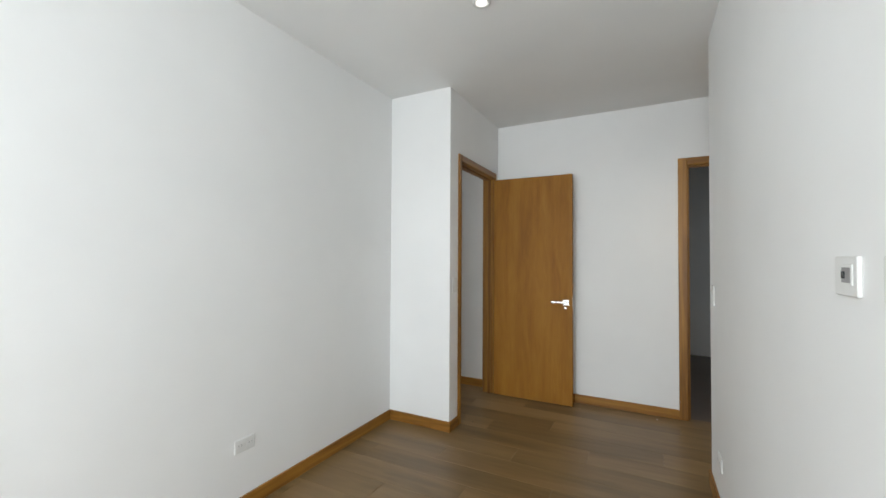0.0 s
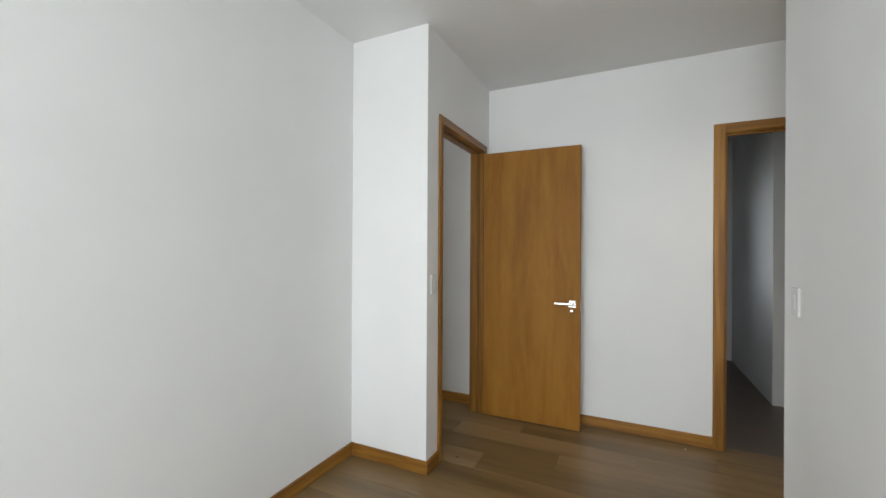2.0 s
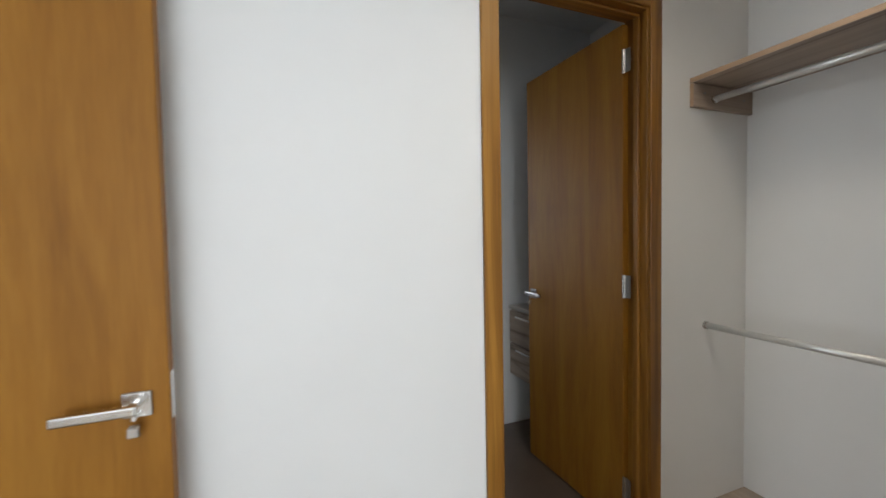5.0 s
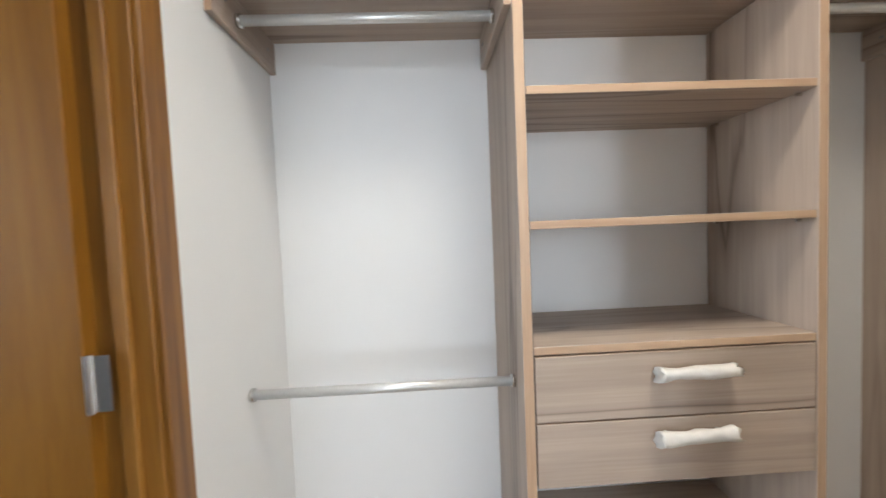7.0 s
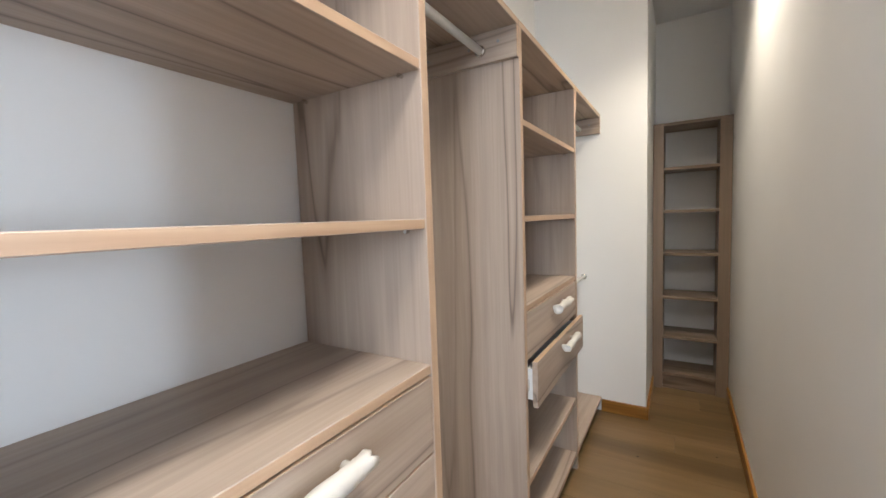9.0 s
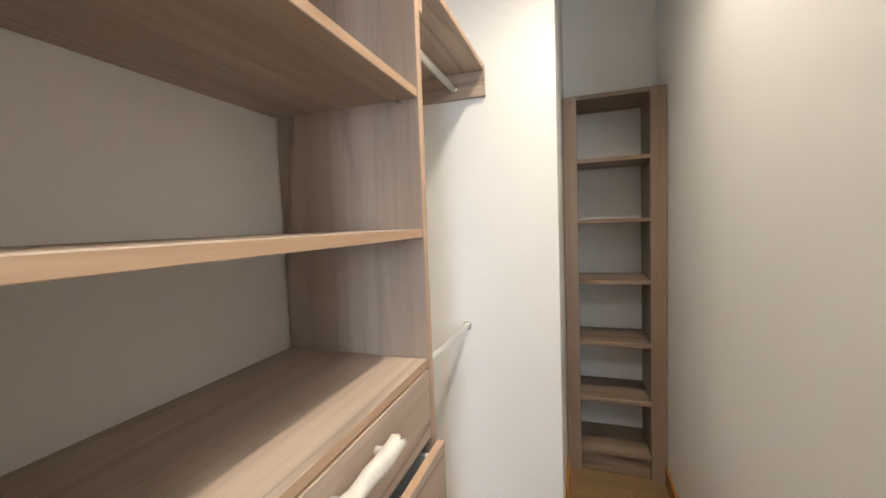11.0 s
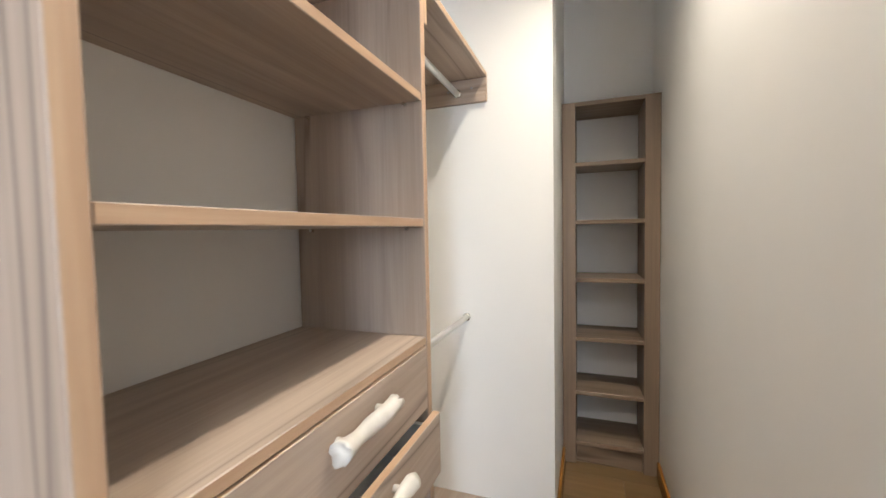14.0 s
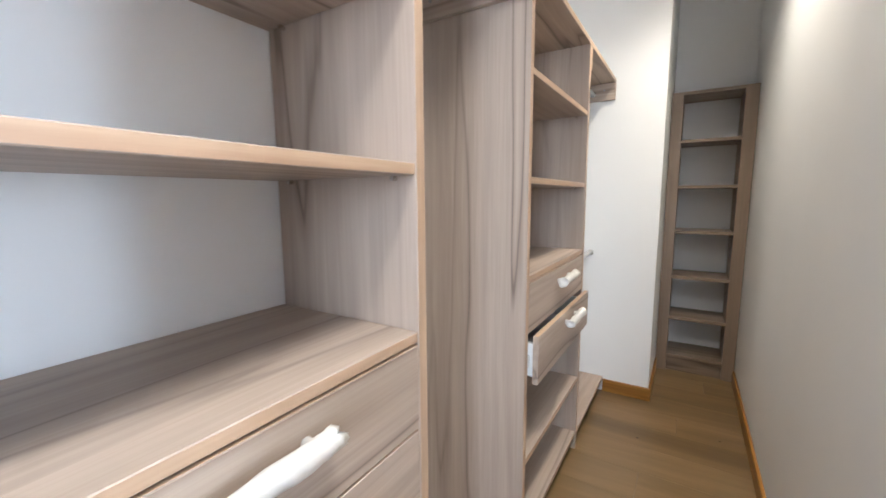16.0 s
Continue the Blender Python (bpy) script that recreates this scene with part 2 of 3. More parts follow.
wall("wall_room_west", [(-2.7, -2.6, 0.1, 2.7, 0, H)])
wall("wall_room_partition", [(0.75, 0.85, 0.1, 2.6, 0, H)])
wall("wall_bath_corner", [(2.165, 3.0, 1.10, 2.7, 0, H)])
# the opening here is unseen, added for the bathroom's fill beam
wall("wall_bath_north", [(-2.6, 0.85, 2.6, 2.7, 0, H), (0.85, 1.6, 2.6, 2.7, 0, 0.82), (0.85, 1.6, 2.6, 2.7, 2.08, H), (1.6, 2.165, 2.6, 2.7, 0, H)])
wall("wall_bath_east", [(3.0, 3.1, 0, 1.1, 0, H)])

solid("ceiling", box(-5.3, 3.1, YS - 0.12, 2.7, H, H + 0.1), CEIL, "smooth white painted ceiling", "ceiling", "structure")
solid("bath_floor", box(0.85, 3.0, 0.05, 2.6, -0.05, 0.0), TILE, "grey-brown tiled bathroom floor", "floor", "structure")


def baseboard(x0, x1, y0, y1, mat, h=0.078):
    bm = box(x0, x1, y0, y1, 0, h, 0.003)
    return solid("baseboard", bm, mat, "orange-brown stained wooden baseboard along the wall", "baseboard", "structure")


T = 0.013
baseboard(XL, XL + T, YS, -1.098, TRIM_Y)
baseboard(XL + T, T, -1.098 - T, -1.098, TRIM_X)
baseboard(0, T, -1.098, -0.958, TRIM_Y)
baseboard(T, 1.566, -T, 0, TRIM_X)
baseboard(XR - T, XR, YS, YC, TRIM_Y)
baseboard(XR - T, XC + T, YC, YC + T, TRIM_X)
baseboard(XC, XC + T, -3.87, YC, TRIM_Y)
baseboard(2.339, 2.503, -T, 0, TRIM_X)
baseboard(XP - T, 2.503, YN, YN + T, TRIM_X)
baseboard(XP - T, XP, -3.87, YN, TRIM_Y)
baseboard(-0.425, -0.1, -T, 0, TRIM_X)
baseboard(-5.2, -1.315, -T, 0, TRIM_X)

# window behind the start of the walk
win = thing("window_1", (0.55, YS - 0.06, 0.45), "large white-framed bedroom window", "window", kind="structure")
for nm, b in (("jamb", (-0.35, -0.29)), ("jamb", (1.40, 1.46)), ("mullion", (0.53, 0.58))):
    part(nm, box(b[0], b[1], YS - 0.09, YS - 0.04, 0.45, 2.45, 0.004), PLASTIC, win)
part("sill", box(-0.29, 1.40, YS - 0.09, YS - 0.04, 0.45, 0.51, 0.004), PLASTIC, win)
part("head", box(-0.29, 1.40, YS - 0.09, YS - 0.04, 2.39, 2.45, 0.004), PLASTIC, win)

# ---- doors ----


def frame_set(name, label, side, lo, hi, plane, depth, trim_l, trim_r, top=2.147, both=True):
    """Door casing round an opening. side 'y': the wall runs along x at y = plane; side 'x': along y at x = plane."""
    mid = (lo + hi) / 2
    base = (mid, plane, 0) if side == "y" else (plane, mid, 0)
    t = thing(name, base, label, "door frame", kind="structure")

    def b(u0, u1, v0, v1, z0, z1, bev):
        return box(u0, u1, v0, v1, z0, z1, bev) if side == "y" else box(v0, v1, u0, u1, z0, z1, bev)
    s = 1 if depth > 0 else -1
    w0, w1 = sorted((plane - s * 0.002, plane + depth + s * 0.002))
    mh = TRIM_X if side == "y" else TRIM_Y
    part("jamb", b(lo - 0.018, lo, w0, w1, 0, ZD + 0.018, 0.002), TRIM_Z, t)
    part("jamb", b(hi, hi + 0.018, w0, w1, 0, ZD + 0.018, 0.002), TRIM_Z, t)
    part("head", b(lo, hi, w0, w1, ZD, ZD + 0.018, 0.002), mh, t)
    # door stop strips
    m0, m1 = sorted((plane + depth * 0.30, plane + depth * 0.55))
    part("stop", b(lo, lo + 0.012, m0, m1, 0, ZD - 0.012, 0.002), TRIM_Z, t)
    part("stop", b(hi - 0.012, hi, m0, m1, 0, ZD - 0.012, 0.002), TRIM_Z, t)
    part("stop", b(lo, hi, m0, m1, ZD - 0.012, ZD, 0.002), mh, t)
    faces = [(plane - s * 0.014, plane)]
    if both:
        faces.append((plane + depth, plane + depth + s * 0.014))
    for f in faces:
        f0, f1 = sorted(f)
        part("casing", b(trim_l, lo - 0.006, f0, f1, 0, top, 0.003), TRIM_Z, t)
        part("casing", b(hi + 0.006, trim_r, f0, f1, 0, top, 0.003), TRIM_Z, t)
        part("casing", b(lo - 0.006, hi + 0.006, f0, f1, ZD + 0.006, top, 0.003), mh, t)
    return t


frame_set("door_frame_1", "honey pine casing of the bedroom doorway", "x", -0.905, -0.135, 0.0, -0.1, -0.956, -0.087)
frame_set("door_frame_2", "honey pine casing of the bathroom doorway, with knots", "y", 1.636, 2.274, 0.0, 0.1, 1.566, 2.339)
frame_set("door_frame_3", "stained pine casing of a doorway across the hall", "y", -1.25, -0.49, 0.0, 0.1, -1.315, -0.425)


def turned(bm, m):
    bmesh.ops.transform(bm, verts=bm.verts[:], matrix=m)
    return bm


def door_leaf(name, label, hinge, angle, width, flip=1, height=2.07, hinge_z=(1.92, 1.03, 0.2)):
    """A flush leaf from its hinge line along local x, turned by an angle about z; flip: the side of the knuckles."""
    m = Matrix.Translation(hinge) @ Matrix.Rotation(radians(angle), 4, "Z")
    t = thing(name, hinge, label, "door")
    part("leaf", turned(box(0.004, width, -0.02, 0.02, 0.008, height, 0.002), m), DOOR_Z, t, "honey oak veneer leaf")
    for side in (-1, 1):
        y0 = side * 0.02
        hx = width - 0.055
        bm = box(hx - 0.026, hx + 0.026, min(y0, y0 + side * 0.009), max(y0, y0 + side * 0.009), 0.895, 0.947, 0.002)
        rose = part("rose_plate", turned(bm, m), STEEL, t, "square satin nickel rose")
        bm = rod((hx, y0 + side * 0.008, 0.925), (hx, y0 + side * 0.05, 0.925), 0.009)
        part("spindle", turned(smooth(bm), m), STEEL, rose)
        bm = box(hx - 0.12, hx + 0.012, min(y0 + side * 0.042, y0 + side * 0.058), max(y0 + side * 0.042, y0 + side * 0.058), 0.915, 0.935, 0.004, seg=2)
        part("lever", turned(bm, m), STEEL, rose)
        bm = rod((hx, y0 + side * 0.009, 0.90), (hx, y0 + side * 0.028, 0.90), 0.005, n=10)
        box(hx - 0.011, hx + 0.011, min(y0 + side * 0.024, y0 + side * 0.040), max(y0 + side * 0.024, y0 + side * 0.040), 0.865, 0.888, 0.003, bm)
        part("key", turned(bm, m), STEEL, rose)
    bm = box(width - 0.001, width + 0.0015, -0.011, 0.011, 0.875, 0.975, 0.0005)
    part("latch_plate", turned(bm, m), STEEL, t, "satin nickel latch plate")
    for z in hinge_z:
        bm = box(-0.036, 0.005, flip * 0.02 - 0.0015, flip * 0.02 + 0.0025, z - 0.045, z + 0.045)
        rod((-0.004, flip * 0.024, z - 0.047), (-0.004, flip * 0.024, z + 0.047), 0.006, bm, 10)
        part("hinge", turned(bm, m), STEEL, t, "satin nickel butt hinge")
    return t


door_leaf("bedroom_door", "open honey oak flush door with nickel lever, standing against the wall", (0.012, -0.142, 0), 0.5, 0.735, 1)
door_leaf("bathroom_door", "open honey oak flush door with nickel lever, swung into the bathroom", (2.266, 0.085, 0), 91, 0.66, 1)
door_leaf("hall_door", "dark oak flush door standing open across the hall", (-1.235, 0.09, 0), 68, 0.74, -1)

# ---- closet ----
XF = 2.505
ZT = 1.858


def wrapped_handle(y, z, x, parent, seed):
    """Bar pull still in loose, crumpled foam wrap, wider and ragged at its ends."""
    bm = bmesh.new()
    n, k = 22, 14
    rnd = random.Random(seed)
    flare = 0.06 if seed % 2 else 0.28
    tilt = rnd.uniform(-0.05, 0.07)
    dents = [(rnd.uniform(0, n), rnd.uniform(0, 6.28), rnd.uniform(-0.24, 0.24)) for _ in range(40)]
    rings = []
    for i in range(n + 1):
        u = i / n
        end = abs(2 * u - 1)
        rz = 0.0150 * (1 + flare * end ** 3) + 0.0014 * math.sin(u * 11 + seed)
        rx = 0.0125 * (1 + 0.35 * end ** 4)
        ring = []
        for j in range(k):
            a = 2 * math.pi * j / k
            f = 1 + rnd.uniform(-0.05, 0.05)
            for di, da, amp in dents:
                f += amp * math.exp(-((i - di) / 2.2) ** 2 - (math.sin((a - da) / 2) / 0.35) ** 2)
            tip = (rnd.uniform(-0.004, 0.009) + 0.004 * math.sin(a + seed)) * (1 if u > 0.5 else -1) if i in (0, n) else 0
            ring.append(bm.verts.new((x - 0.027 - rx * f * math.cos(a), y + (u - 0.5) * 0.182 + tip,
                                      z + (u - 0.5) * 0.182 * tilt + rz * f * math.sin(a))))
        rings.append(ring)
    for a, b in zip(rings, rings[1:]):
        for j in range(k):
            bm.faces.new((a[j], b[j], b[(j + 1) % k], a[(j + 1) % k]))
    # the wrap folds inwards at both ends
    for ring, s in ((rings[0], 1), (rings[-1], -1)):
        mid = sum((v.co for v in ring), Vector()) / k
        inner = [bm.verts.new((mid.x + (v.co.x - mid.x) * 0.45, mid.y + s * 0.014, mid.z + (v.co.z - mid.z) * 0.45)) for v in ring]
        for j in range(k):
            bm.faces.new((ring[j], ring[(j + 1) % k], inner[(j + 1) % k], inner[j]))
        bm.faces.new(inner)
    for yy in (-0.064, 0.064):
        rod((x - 0.024, y + yy, z - 0.002), (x + 0.001, y + yy, z - 0.002), 0.008, bm, 10)
    bmesh.ops.recalc_face_normals(bm, faces=bm.faces[:])
    return part("handle", smooth(bm), WRAP, parent, "bar handle wrapped in crumpled white foam")


def tower(label, y_hi, y_lo, pulled):
    """Open shelf tower between two uprights, with two drawers."""
    th = 0.025
    XB = back_x((y_hi + y_lo) / 2) - 0.001
    t = thing("shelf_tower", ((XF + XB) / 2, (y_hi + y_lo) / 2, 0), label, "closet tower", "closet towers")
    for a, b in ((y_hi - th, y_hi), (y_lo, y_lo + th)):
        part("side_panel", edged(box(XF, XB, a, b, 0, ZT - 0.02, 0.0015), (-1, 0, 0)), [LAM_Z, EDGE_Z], t)
    i0, i1 = y_lo + th, y_hi - th
    part("top_board", edged(box(XF, XB, y_lo, y_hi, ZT - 0.02, ZT, 0.0015), (-1, 0, 0)), [LAM_Y, EDGE_Y], t)
    for z in (1.566, 1.261, 0.967, 0.366, 0.092):
        part("shelf", edged(box(XF + 0.002, XB, i0 + 0.001, i1 - 0.001, z - 0.02, z, 0.0015), (-1, 0, 0)), [LAM_Y, EDGE_Y], t)
        if z > 1.2:
            for yy in (i0, i1):
                for xx in (XF + 0.045, XB - 0.05):
                    s = 1 if yy == i0 else -1
                    part("shelf_pin", rod((xx, yy, z - 0.0245), (xx, yy + s * 0.012, z - 0.0245), 0.0045, n=8), STEEL, t)
    # set-back plinth, its near-black colour holding the shade under the bottom shelf
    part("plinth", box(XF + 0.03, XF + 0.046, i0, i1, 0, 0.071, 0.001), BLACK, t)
    for n, (z0, z1) in enumerate(((0.786, 0.943), (0.627, 0.782))):
        out = pulled[n]
        d = part("drawer", edged(box(XF - out, XF + 0.018 - out, i0 + 0.003, i1 - 0.003, z0, z1, 0.0015), (0, 0, 1)), [LAM_Y, EDGE_Y], t)
        bm = bmesh.new()
        for b in ((i0 + 0.014, i0 + 0.028), (i1 - 0.028, i1 - 0.014)):
            box(XF + 0.018 - out, XB - 0.03 - out, b[0], b[1], z0 + 0.02, z1 - 0.03, 0, bm)
        box(XF + 0.018 - out, XB - 0.03 - out, i0 + 0.028, i1 - 0.028, z0 + 0.02, z0 + 0.032, 0, bm)
        part("drawer_box", bm, MELAMINE, d, "white melamine drawer box")
        for b in ((i0 + 0.001, i0 + 0.013), (i1 - 0.013, i1 - 0.001)):
            part("runner", box(XF + 0.03 - out, XB - 0.06, b[0], b[1], z0 + 0.05, z0 + 0.09, 0.002), ALU, d, "steel drawer runner")
        wrapped_handle((i0 + i1) / 2 - 0.03, (z0 + z1) / 2 + 0.034 + 0.008 * n, XF - out, d, 3 + n + int(out * 100))
    return t


TOWERS = ((-0.670, -1.407), (-1.930, -2.677))
tower("taupe wood-grain shelf tower with two closed drawers, empty shelves", *TOWERS[0], (0.0, 0.0))
tower("taupe wood-grain shelf tower with its lower drawer pulled slightly open", *TOWERS[1], (0.0, 0.032))


def hanging_bay(label, y_hi, y_lo, low_rod):
    """Top board with side plates and clothes rails between towers or walls."""
    XB = back_x((y_hi + y_lo) / 2) - 0.001
    t = thing("hanging_bay", ((XF + XB) / 2, (y_hi + y_lo) / 2, 0), label, "clothes bay", "hanging bays")
    part("top_board", edged(box(XF, XB, y_lo + 0.001, y_hi - 0.001, ZT - 0.02, ZT, 0.0015), (-1, 0, 0)), [LAM_Y, EDGE_Y], t)
    for a, b, s in ((y_hi - 0.019, y_hi - 0.001, -1), (y_lo + 0.001, y_lo + 0.019, 1)):
        p = part("side_plate", edged(box(XF, XB, a, b, 1.743, ZT - 0.021, 0.0015), (-1, 0, 0)), [LAM_X, EDGE_Y], t)
        yy = a if s < 0 else b
        for xx, zz in ((XF + 0.06, 1.80), (XF + 0.16, 1.795), (XB - 0.06, 1.795)):
            part("screw", rod((xx, yy - s * 0.001, zz), (xx, yy + s * 0.003, zz), 0.005, n=8), GREY, p)
    for z, x, inset in ((1.782, 2.625, 0.019),) + (((low_rod, 2.606, 0.0),) if low_rod else ()):
        bm = rod((x, y_lo + inset, z), (x, y_hi - inset, z), 0.0112)
        for v in bm.verts:
            v.co.z = z + (v.co.z - z) * 1.15
        r = part("rail", smooth(bm), ALU, t, "oval aluminium clothes rail")
        for yy, s in ((y_hi - inset, -1), (y_lo + inset, 1)):
            bm = rod((x, yy, z), (x, yy + s * 0.009, z), 0.0168, n=16)
            part("flange", smooth(bm), STEEL, r)
    part("base_board", edged(box(XF, XB, y_lo + 0.001, y_hi - 0.001, 0.072, 0.092, 0.0015), (-1, 0, 0)), [LAM_Y, EDGE_Y], t)
    # plinth coloured near-black for the shade below the base board
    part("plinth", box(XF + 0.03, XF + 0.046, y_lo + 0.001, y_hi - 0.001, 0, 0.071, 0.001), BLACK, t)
    return t


hanging_bay("taupe top board with two aluminium clothes rails beside the bathroom door", 0.0, TOWERS[0][0], 0.853)
hanging_bay("taupe top board with one high clothes rail between shelf towers", TOWERS[0][1], TOWERS[1][0], 0)
hanging_bay("taupe top board with two aluminium clothes rails beside a white pier", TOWERS[1][1], YN, 0.863)

# shoe shelf in the recess
shoe = thing("shoe_shelf", (2.02, -4.0, 0), "tall narrow taupe wood-grain shelf, recess shade in its brown colour, with empty compartments", "shelf")
SX0, SX1, SY0, SY1, SZ = 1.799, 2.247, -4.157, -3.87, 1.855
for a, b in ((SX0, 1.867), (2.183, SX1)):
    part("stile", box(a, b, SY1 - 0.018, SY1, 0, SZ, 0.0015), LAM_SHADED_Z, shoe)
for a, b in ((1.849, 1.867), (2.183, 2.201)):
    part("side_panel", box(a, b, SY0, SY1 - 0.0185, 0, SZ - 0.02, 0.001), LAM_SHADED_Z, shoe)
part("top_board", box(1.867, 2.183, SY0, SY1 - 0.001, SZ - 0.02, SZ, 0.001), LAM_SHADED_X, shoe)
for z in (1.557, 1.267, 0.972, 0.668, 0.385, 0.12):
    part("shelf", edged(box(1.8675, 2.1825, SY0, SY1 - 0.004, z - 0.02, z, 0.0015), (0, 1, 0)), [LAM_SHADED_X, LAM_SHADED_X], shoe)
part("kick_board", box(1.868, 2.182, SY1 - 0.04, SY1 - 0.022, 0, 0.099, 0.001), LAM_SHADED_X, shoe)

# ---- bathroom vanity ----
van = thing("bathroom_vanity", (2.6, 0.98, 0.33), "wall-hung taupe wood-grain vanity with drawers", "vanity")
part("body", box(2.335, 2.95, 0.72, 1.097, 0.33, 0.763, 0.003), LAM_Y, van)
part("basin_top", box(2.315, 2.96, 0.71, 1.097, 0.764, 0.788, 0.004), STONE, van, "pale stone basin top")
for z0, z1 in ((0.34, 0.54), (0.55, 0.753)):
    front = part("drawer_front", box(2.318, 2.334, 0.73, 1.09, z0, z1, 0.002), LAM_Y, van)
    part("handle", box(2.302, 2.3178, 0.82, 1.0, z1 - 0.035, z1 - 0.022, 0.002), STEEL, front, "satin nickel bar pull")

# ---- small fixtures ----


def wall_plate(name, label, cat, at, way, w, h, kind):
    """A plate on a wall: way is the outward normal's axis and sign; w along the wall, h upright."""
    ax, s = way
    x, y, z = at

    def b(u0, u1, d0, d1, z0, z1, bev, bm=None):
        d0, d1 = sorted((s * d0, s * d1))
        return box(x + d0, x + d1, y + u0, y + u1, z + z0, z + z1, bev, bm) if ax == "x" else box(x + u0, x + u1, y + d0, y + d1, z + z0, z + z1, bev, bm)
    t = thing(name, at, label, cat)
    part("plate", b(-w / 2, w / 2, 0.0, 0.008, -h / 2, h / 2, 0.002), PLASTIC, t)
    if kind == "switch":
        part("rocker", b(-w * 0.2, w * 0.2, 0.008, 0.012, -h * 0.28, h * 0.28, 0.002), PLASTIC, t)
    if kind == "outlet":
        for c in (-0.26, 0.26):
            sk = part("socket", b(w * (c - 0.2), w * (c + 0.2), 0.008, 0.0095, -h * 0.32, h * 0.32, 0.0005), PLASTIC, t)
            for o in (-0.07, 0.07):
                part("slot", b(w * (c + o) - 0.0012, w * (c + o) + 0.0012, 0.0095, 0.0100, -0.001, 0.010, 0), GREY, sk)
    if kind == "box":
        part("bezel", b(-w * 0.34, w * 0.16, 0.008, 0.0102, -h * 0.22, h * 0.30, 0.001), PLASTIC, t)
        part("window", b(-w * 0.28, w * 0.10, 0.0102, 0.0108, -h * 0.16, h * 0.22, 0.0003), GREY, t, "grey window")
        part("toggle", b(-w * 0.06, w * 0.07, 0.0108, 0.0125, -h * 0.06, h * 0.12, 0.0005), SCREEN, t, "dark toggle")
    return t


wall_plate("light_switch", "white rocker light switch beside the bedroom door", "switch", (0, -1.017, 1.103), ("x", 1), 0.072, 0.112, "switch")
wall_plate("light_switch", "white rocker light switch near the wall's end", "switch", (XR, -1.131, 1.112), ("x", -1), 0.074, 0.112, "switch")
wall_plate("wall_outlet", "white double wall outlet above the baseboard", "outlet", (XL, -2.418, 0.34), ("x", 1), 0.114, 0.068, "outlet")
wall_plate("wall_outlet", "white wall outlet low beside the closet entrance", "outlet", (XR, -1.325, 0.277), ("x", -1), 0.112, 0.066, "outlet")
wall_plate("breaker_box", "white wall-mounted switch box with small window", "switch box", (XR, -2.807, 1.288), ("x", -1), 0.093, 0.074, "box")
wall_plate("breaker_box", "white wall-mounted switch plate beside another", "switch box", (XR, -2.985, 1.288), ("x", -1), 0.093, 0.074, "switch")


def downlight(x, y, z, label, mat_glow):
    t = thing("downlight", (x, y, z), label, "ceiling light", "downlights")
    bm = bmesh.new()
    n = 28
    prof = ((0.048, 0.0), (0.046, -0.005), (0.036, -0.006), (0.031, -0.001))
    rings = [[bm.verts.new((x + r * math.cos(2 * math.pi * i / n), y + r * math.sin(2 * math.pi * i / n), z + dz)) for i in range(n)] for r, dz in prof]
    for a, b in zip(rings, rings[1:]):
        for i in range(n):
            bm.faces.new((a[i], a[(i + 1) % n], b[(i + 1) % n], b[i]))
    bmesh.ops.recalc_face_normals(bm, faces=bm.faces[:])
    part("ring", smooth(bm), PLASTIC, t)
    part("bulb", smooth(rod((x, y, z - 0.003), (x, y, z - 0.0005), 0.030, n=28)), mat_glow, t)
    return t


def glow(name, color, strength):
    m, nt, b = material(name, 0.4)
    b.inputs["Base Color"].default_value = (0.8, 0.8, 0.8, 1)
    b.inputs["Emission Color"].default_value = (*color, 1)
    b.inputs["Emission Strength"].default_value = strength
    return m


LAMP = glow("lit halogen lamp", WARM, 6.0)
downlight(0.583, -1.928, H, "small round white recessed ceiling spot", glow("dim lamp glass", (1, 0.95, 0.85), 2.6))
downlight(1.97, -0.92, H, "small round lit ceiling spot at the closet entrance", LAMP)
downlight(2.03, -2.72, H, "small round lit ceiling spot over the closet aisle", LAMP)

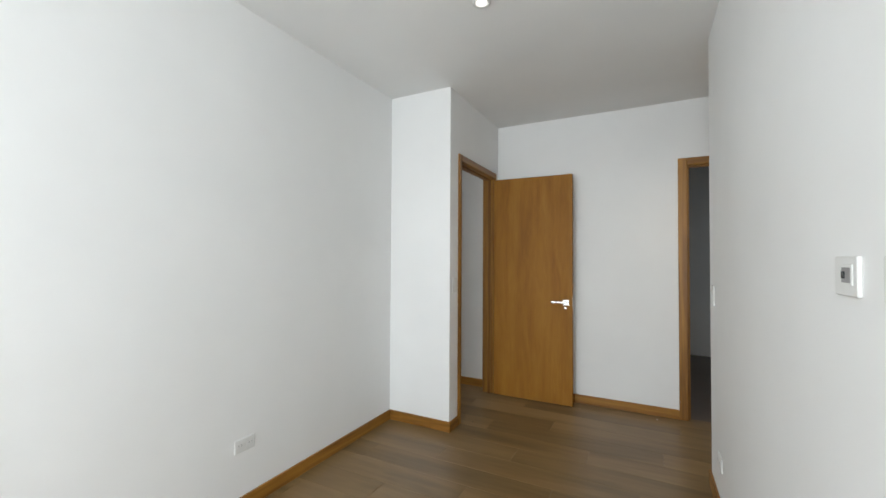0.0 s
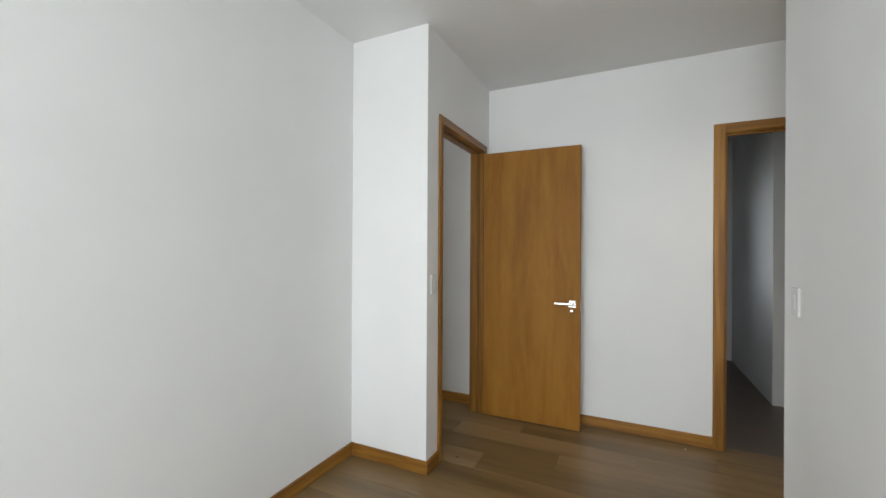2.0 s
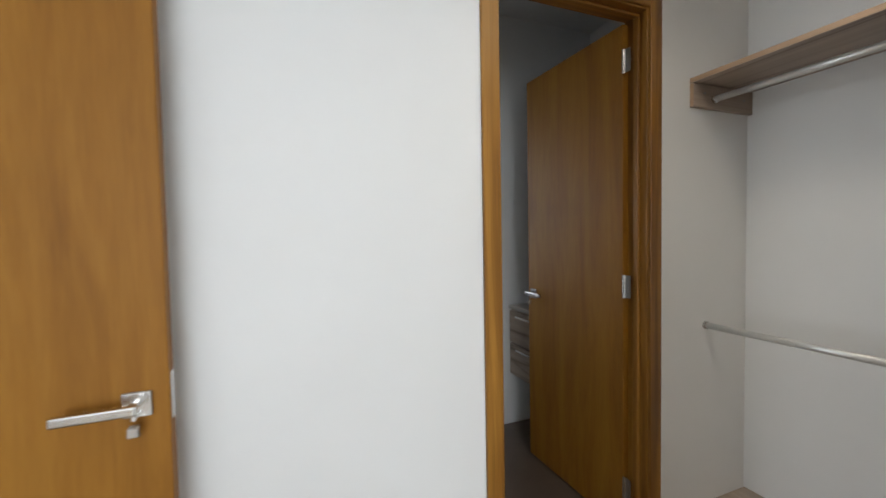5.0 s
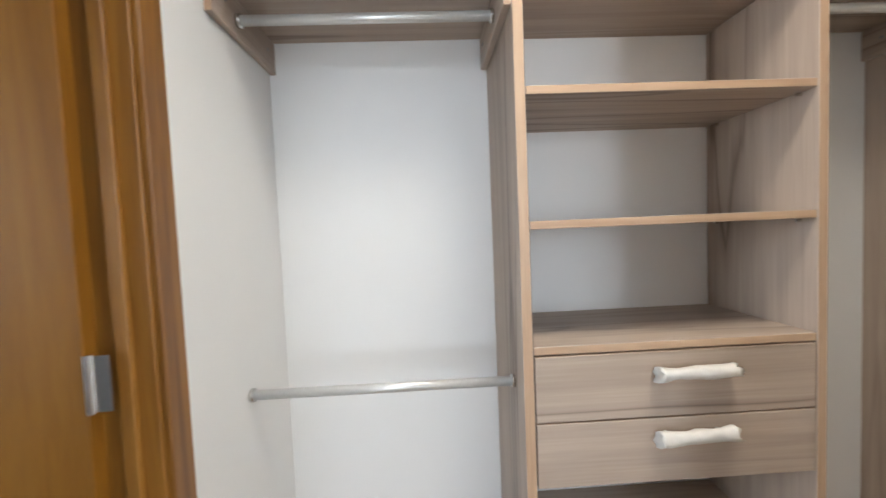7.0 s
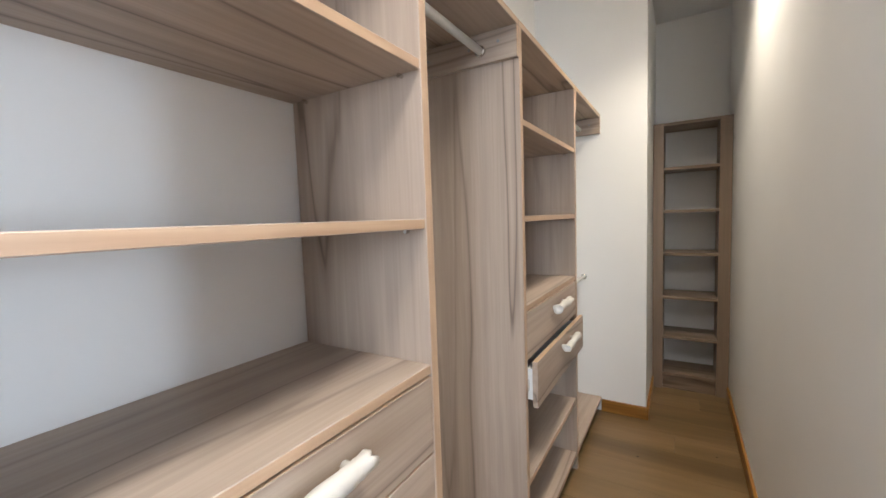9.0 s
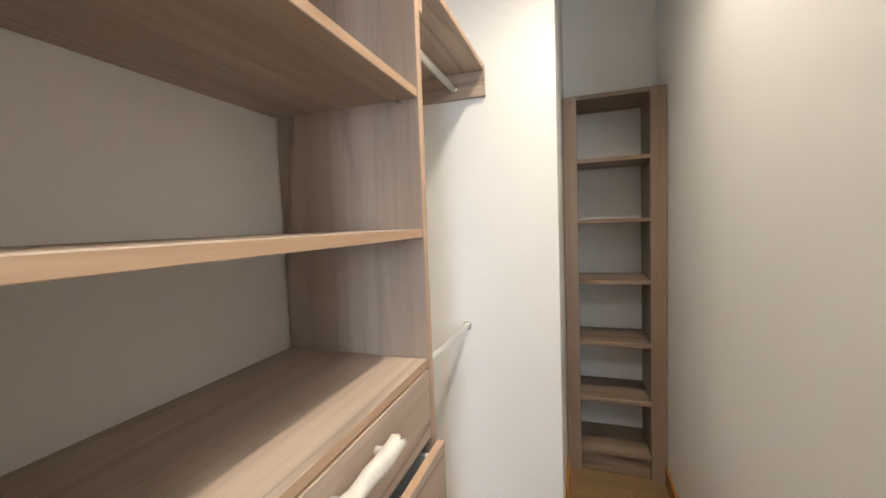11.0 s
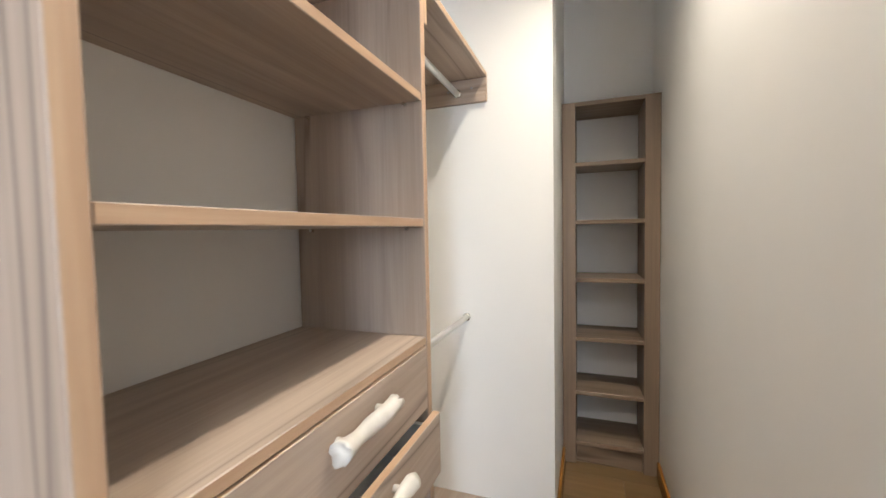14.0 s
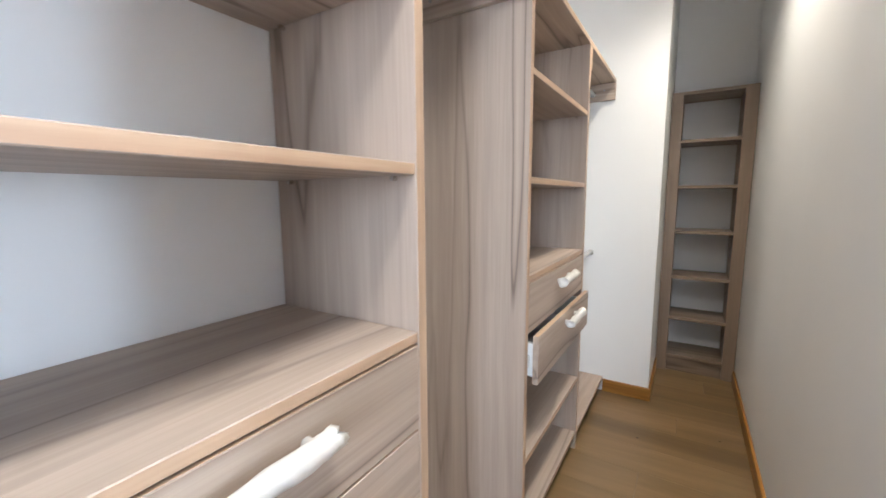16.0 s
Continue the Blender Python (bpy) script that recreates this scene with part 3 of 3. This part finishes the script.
# crumbs of building dirt
for cx, cy, cr, cm in ((0.088, -0.846, 0.006, BLACK), (1.403, -0.097, 0.005, PLASTIC), (2.259, -2.901, 0.004, BLACK), (1.911, -3.076, 0.004, BLACK)):
    bm = bmesh.new()
    bmesh.ops.create_icosphere(bm, subdivisions=1, radius=cr)
    for v in bm.verts:
        v.co = Vector((v.co.x * 1.4, v.co.y, (v.co.z + cr) * 0.45)) * random.uniform(0.8, 1.2)
    ob = solid("crumb", bm, cm, "pale plaster crumb lying on the floor" if cm is PLASTIC else "dark dirt crumb lying on the plank floor", "debris")
    ob.location = (cx, cy, 0)

# ---- floor planks ----
floor = thing("floor", (0, 0, 0), "brown wood-look plank floor", "floor", kind="structure")
bm = box(-5.2, 3.0, -1.098, 0.05, -0.06, -0.004)
box(XL - 0.06, 3.0, -4.28, -1.098, -0.06, -0.004, 0, bm)
box(XL - 0.06, XC, YS, -4.28, -0.06, -0.004, 0, bm)
part("underlay", bm, JOINT, floor)
PW, PL = 0.192, 1.2
plank_mesh = {}


def plank(x0, x1, y0, y1):
    key = (round(x1 - x0, 3), round(y1 - y0, 3))
    if key not in plank_mesh:
        bm = box(0.0005, key[0] - 0.0005, 0.0005, key[1] - 0.0005, -0.0035, 0.0, 0.0006)
        plank_mesh[key] = finish("plank", bm, FLOOR)
    ob = new("plank", plank_mesh[key])
    ob.location = (x0, y0, 0)
    ob.parent = floor


row = 0
y = 0.05
while y > YS:
    x = -5.2 - ((row * 0.37) % 1.0) * PL
    c, d = max(y - PW, YS), y
    while x < 2.9:
        a, b = max(x, -5.2), min(x + PL, 2.9)
        if d <= -1.1:
            a = max(a, XL - 0.06)
        if d <= -4.2:
            b = min(b, XC)
        hidden = b <= a or (b <= XL and d <= -1.1) or (a > XR and d < -4.2)
        if b - a > 0.02 and d - c > 0.02 and not hidden:
            plank(a, b, c, d)
        x += PL
    y -= PW
    row += 1
solid("room_floor", box(-2.6, 0.75, 0.06, 2.6, -0.05, -0.001), FLOOR, "brown wood-look floor across the hall", "floor", "structure")
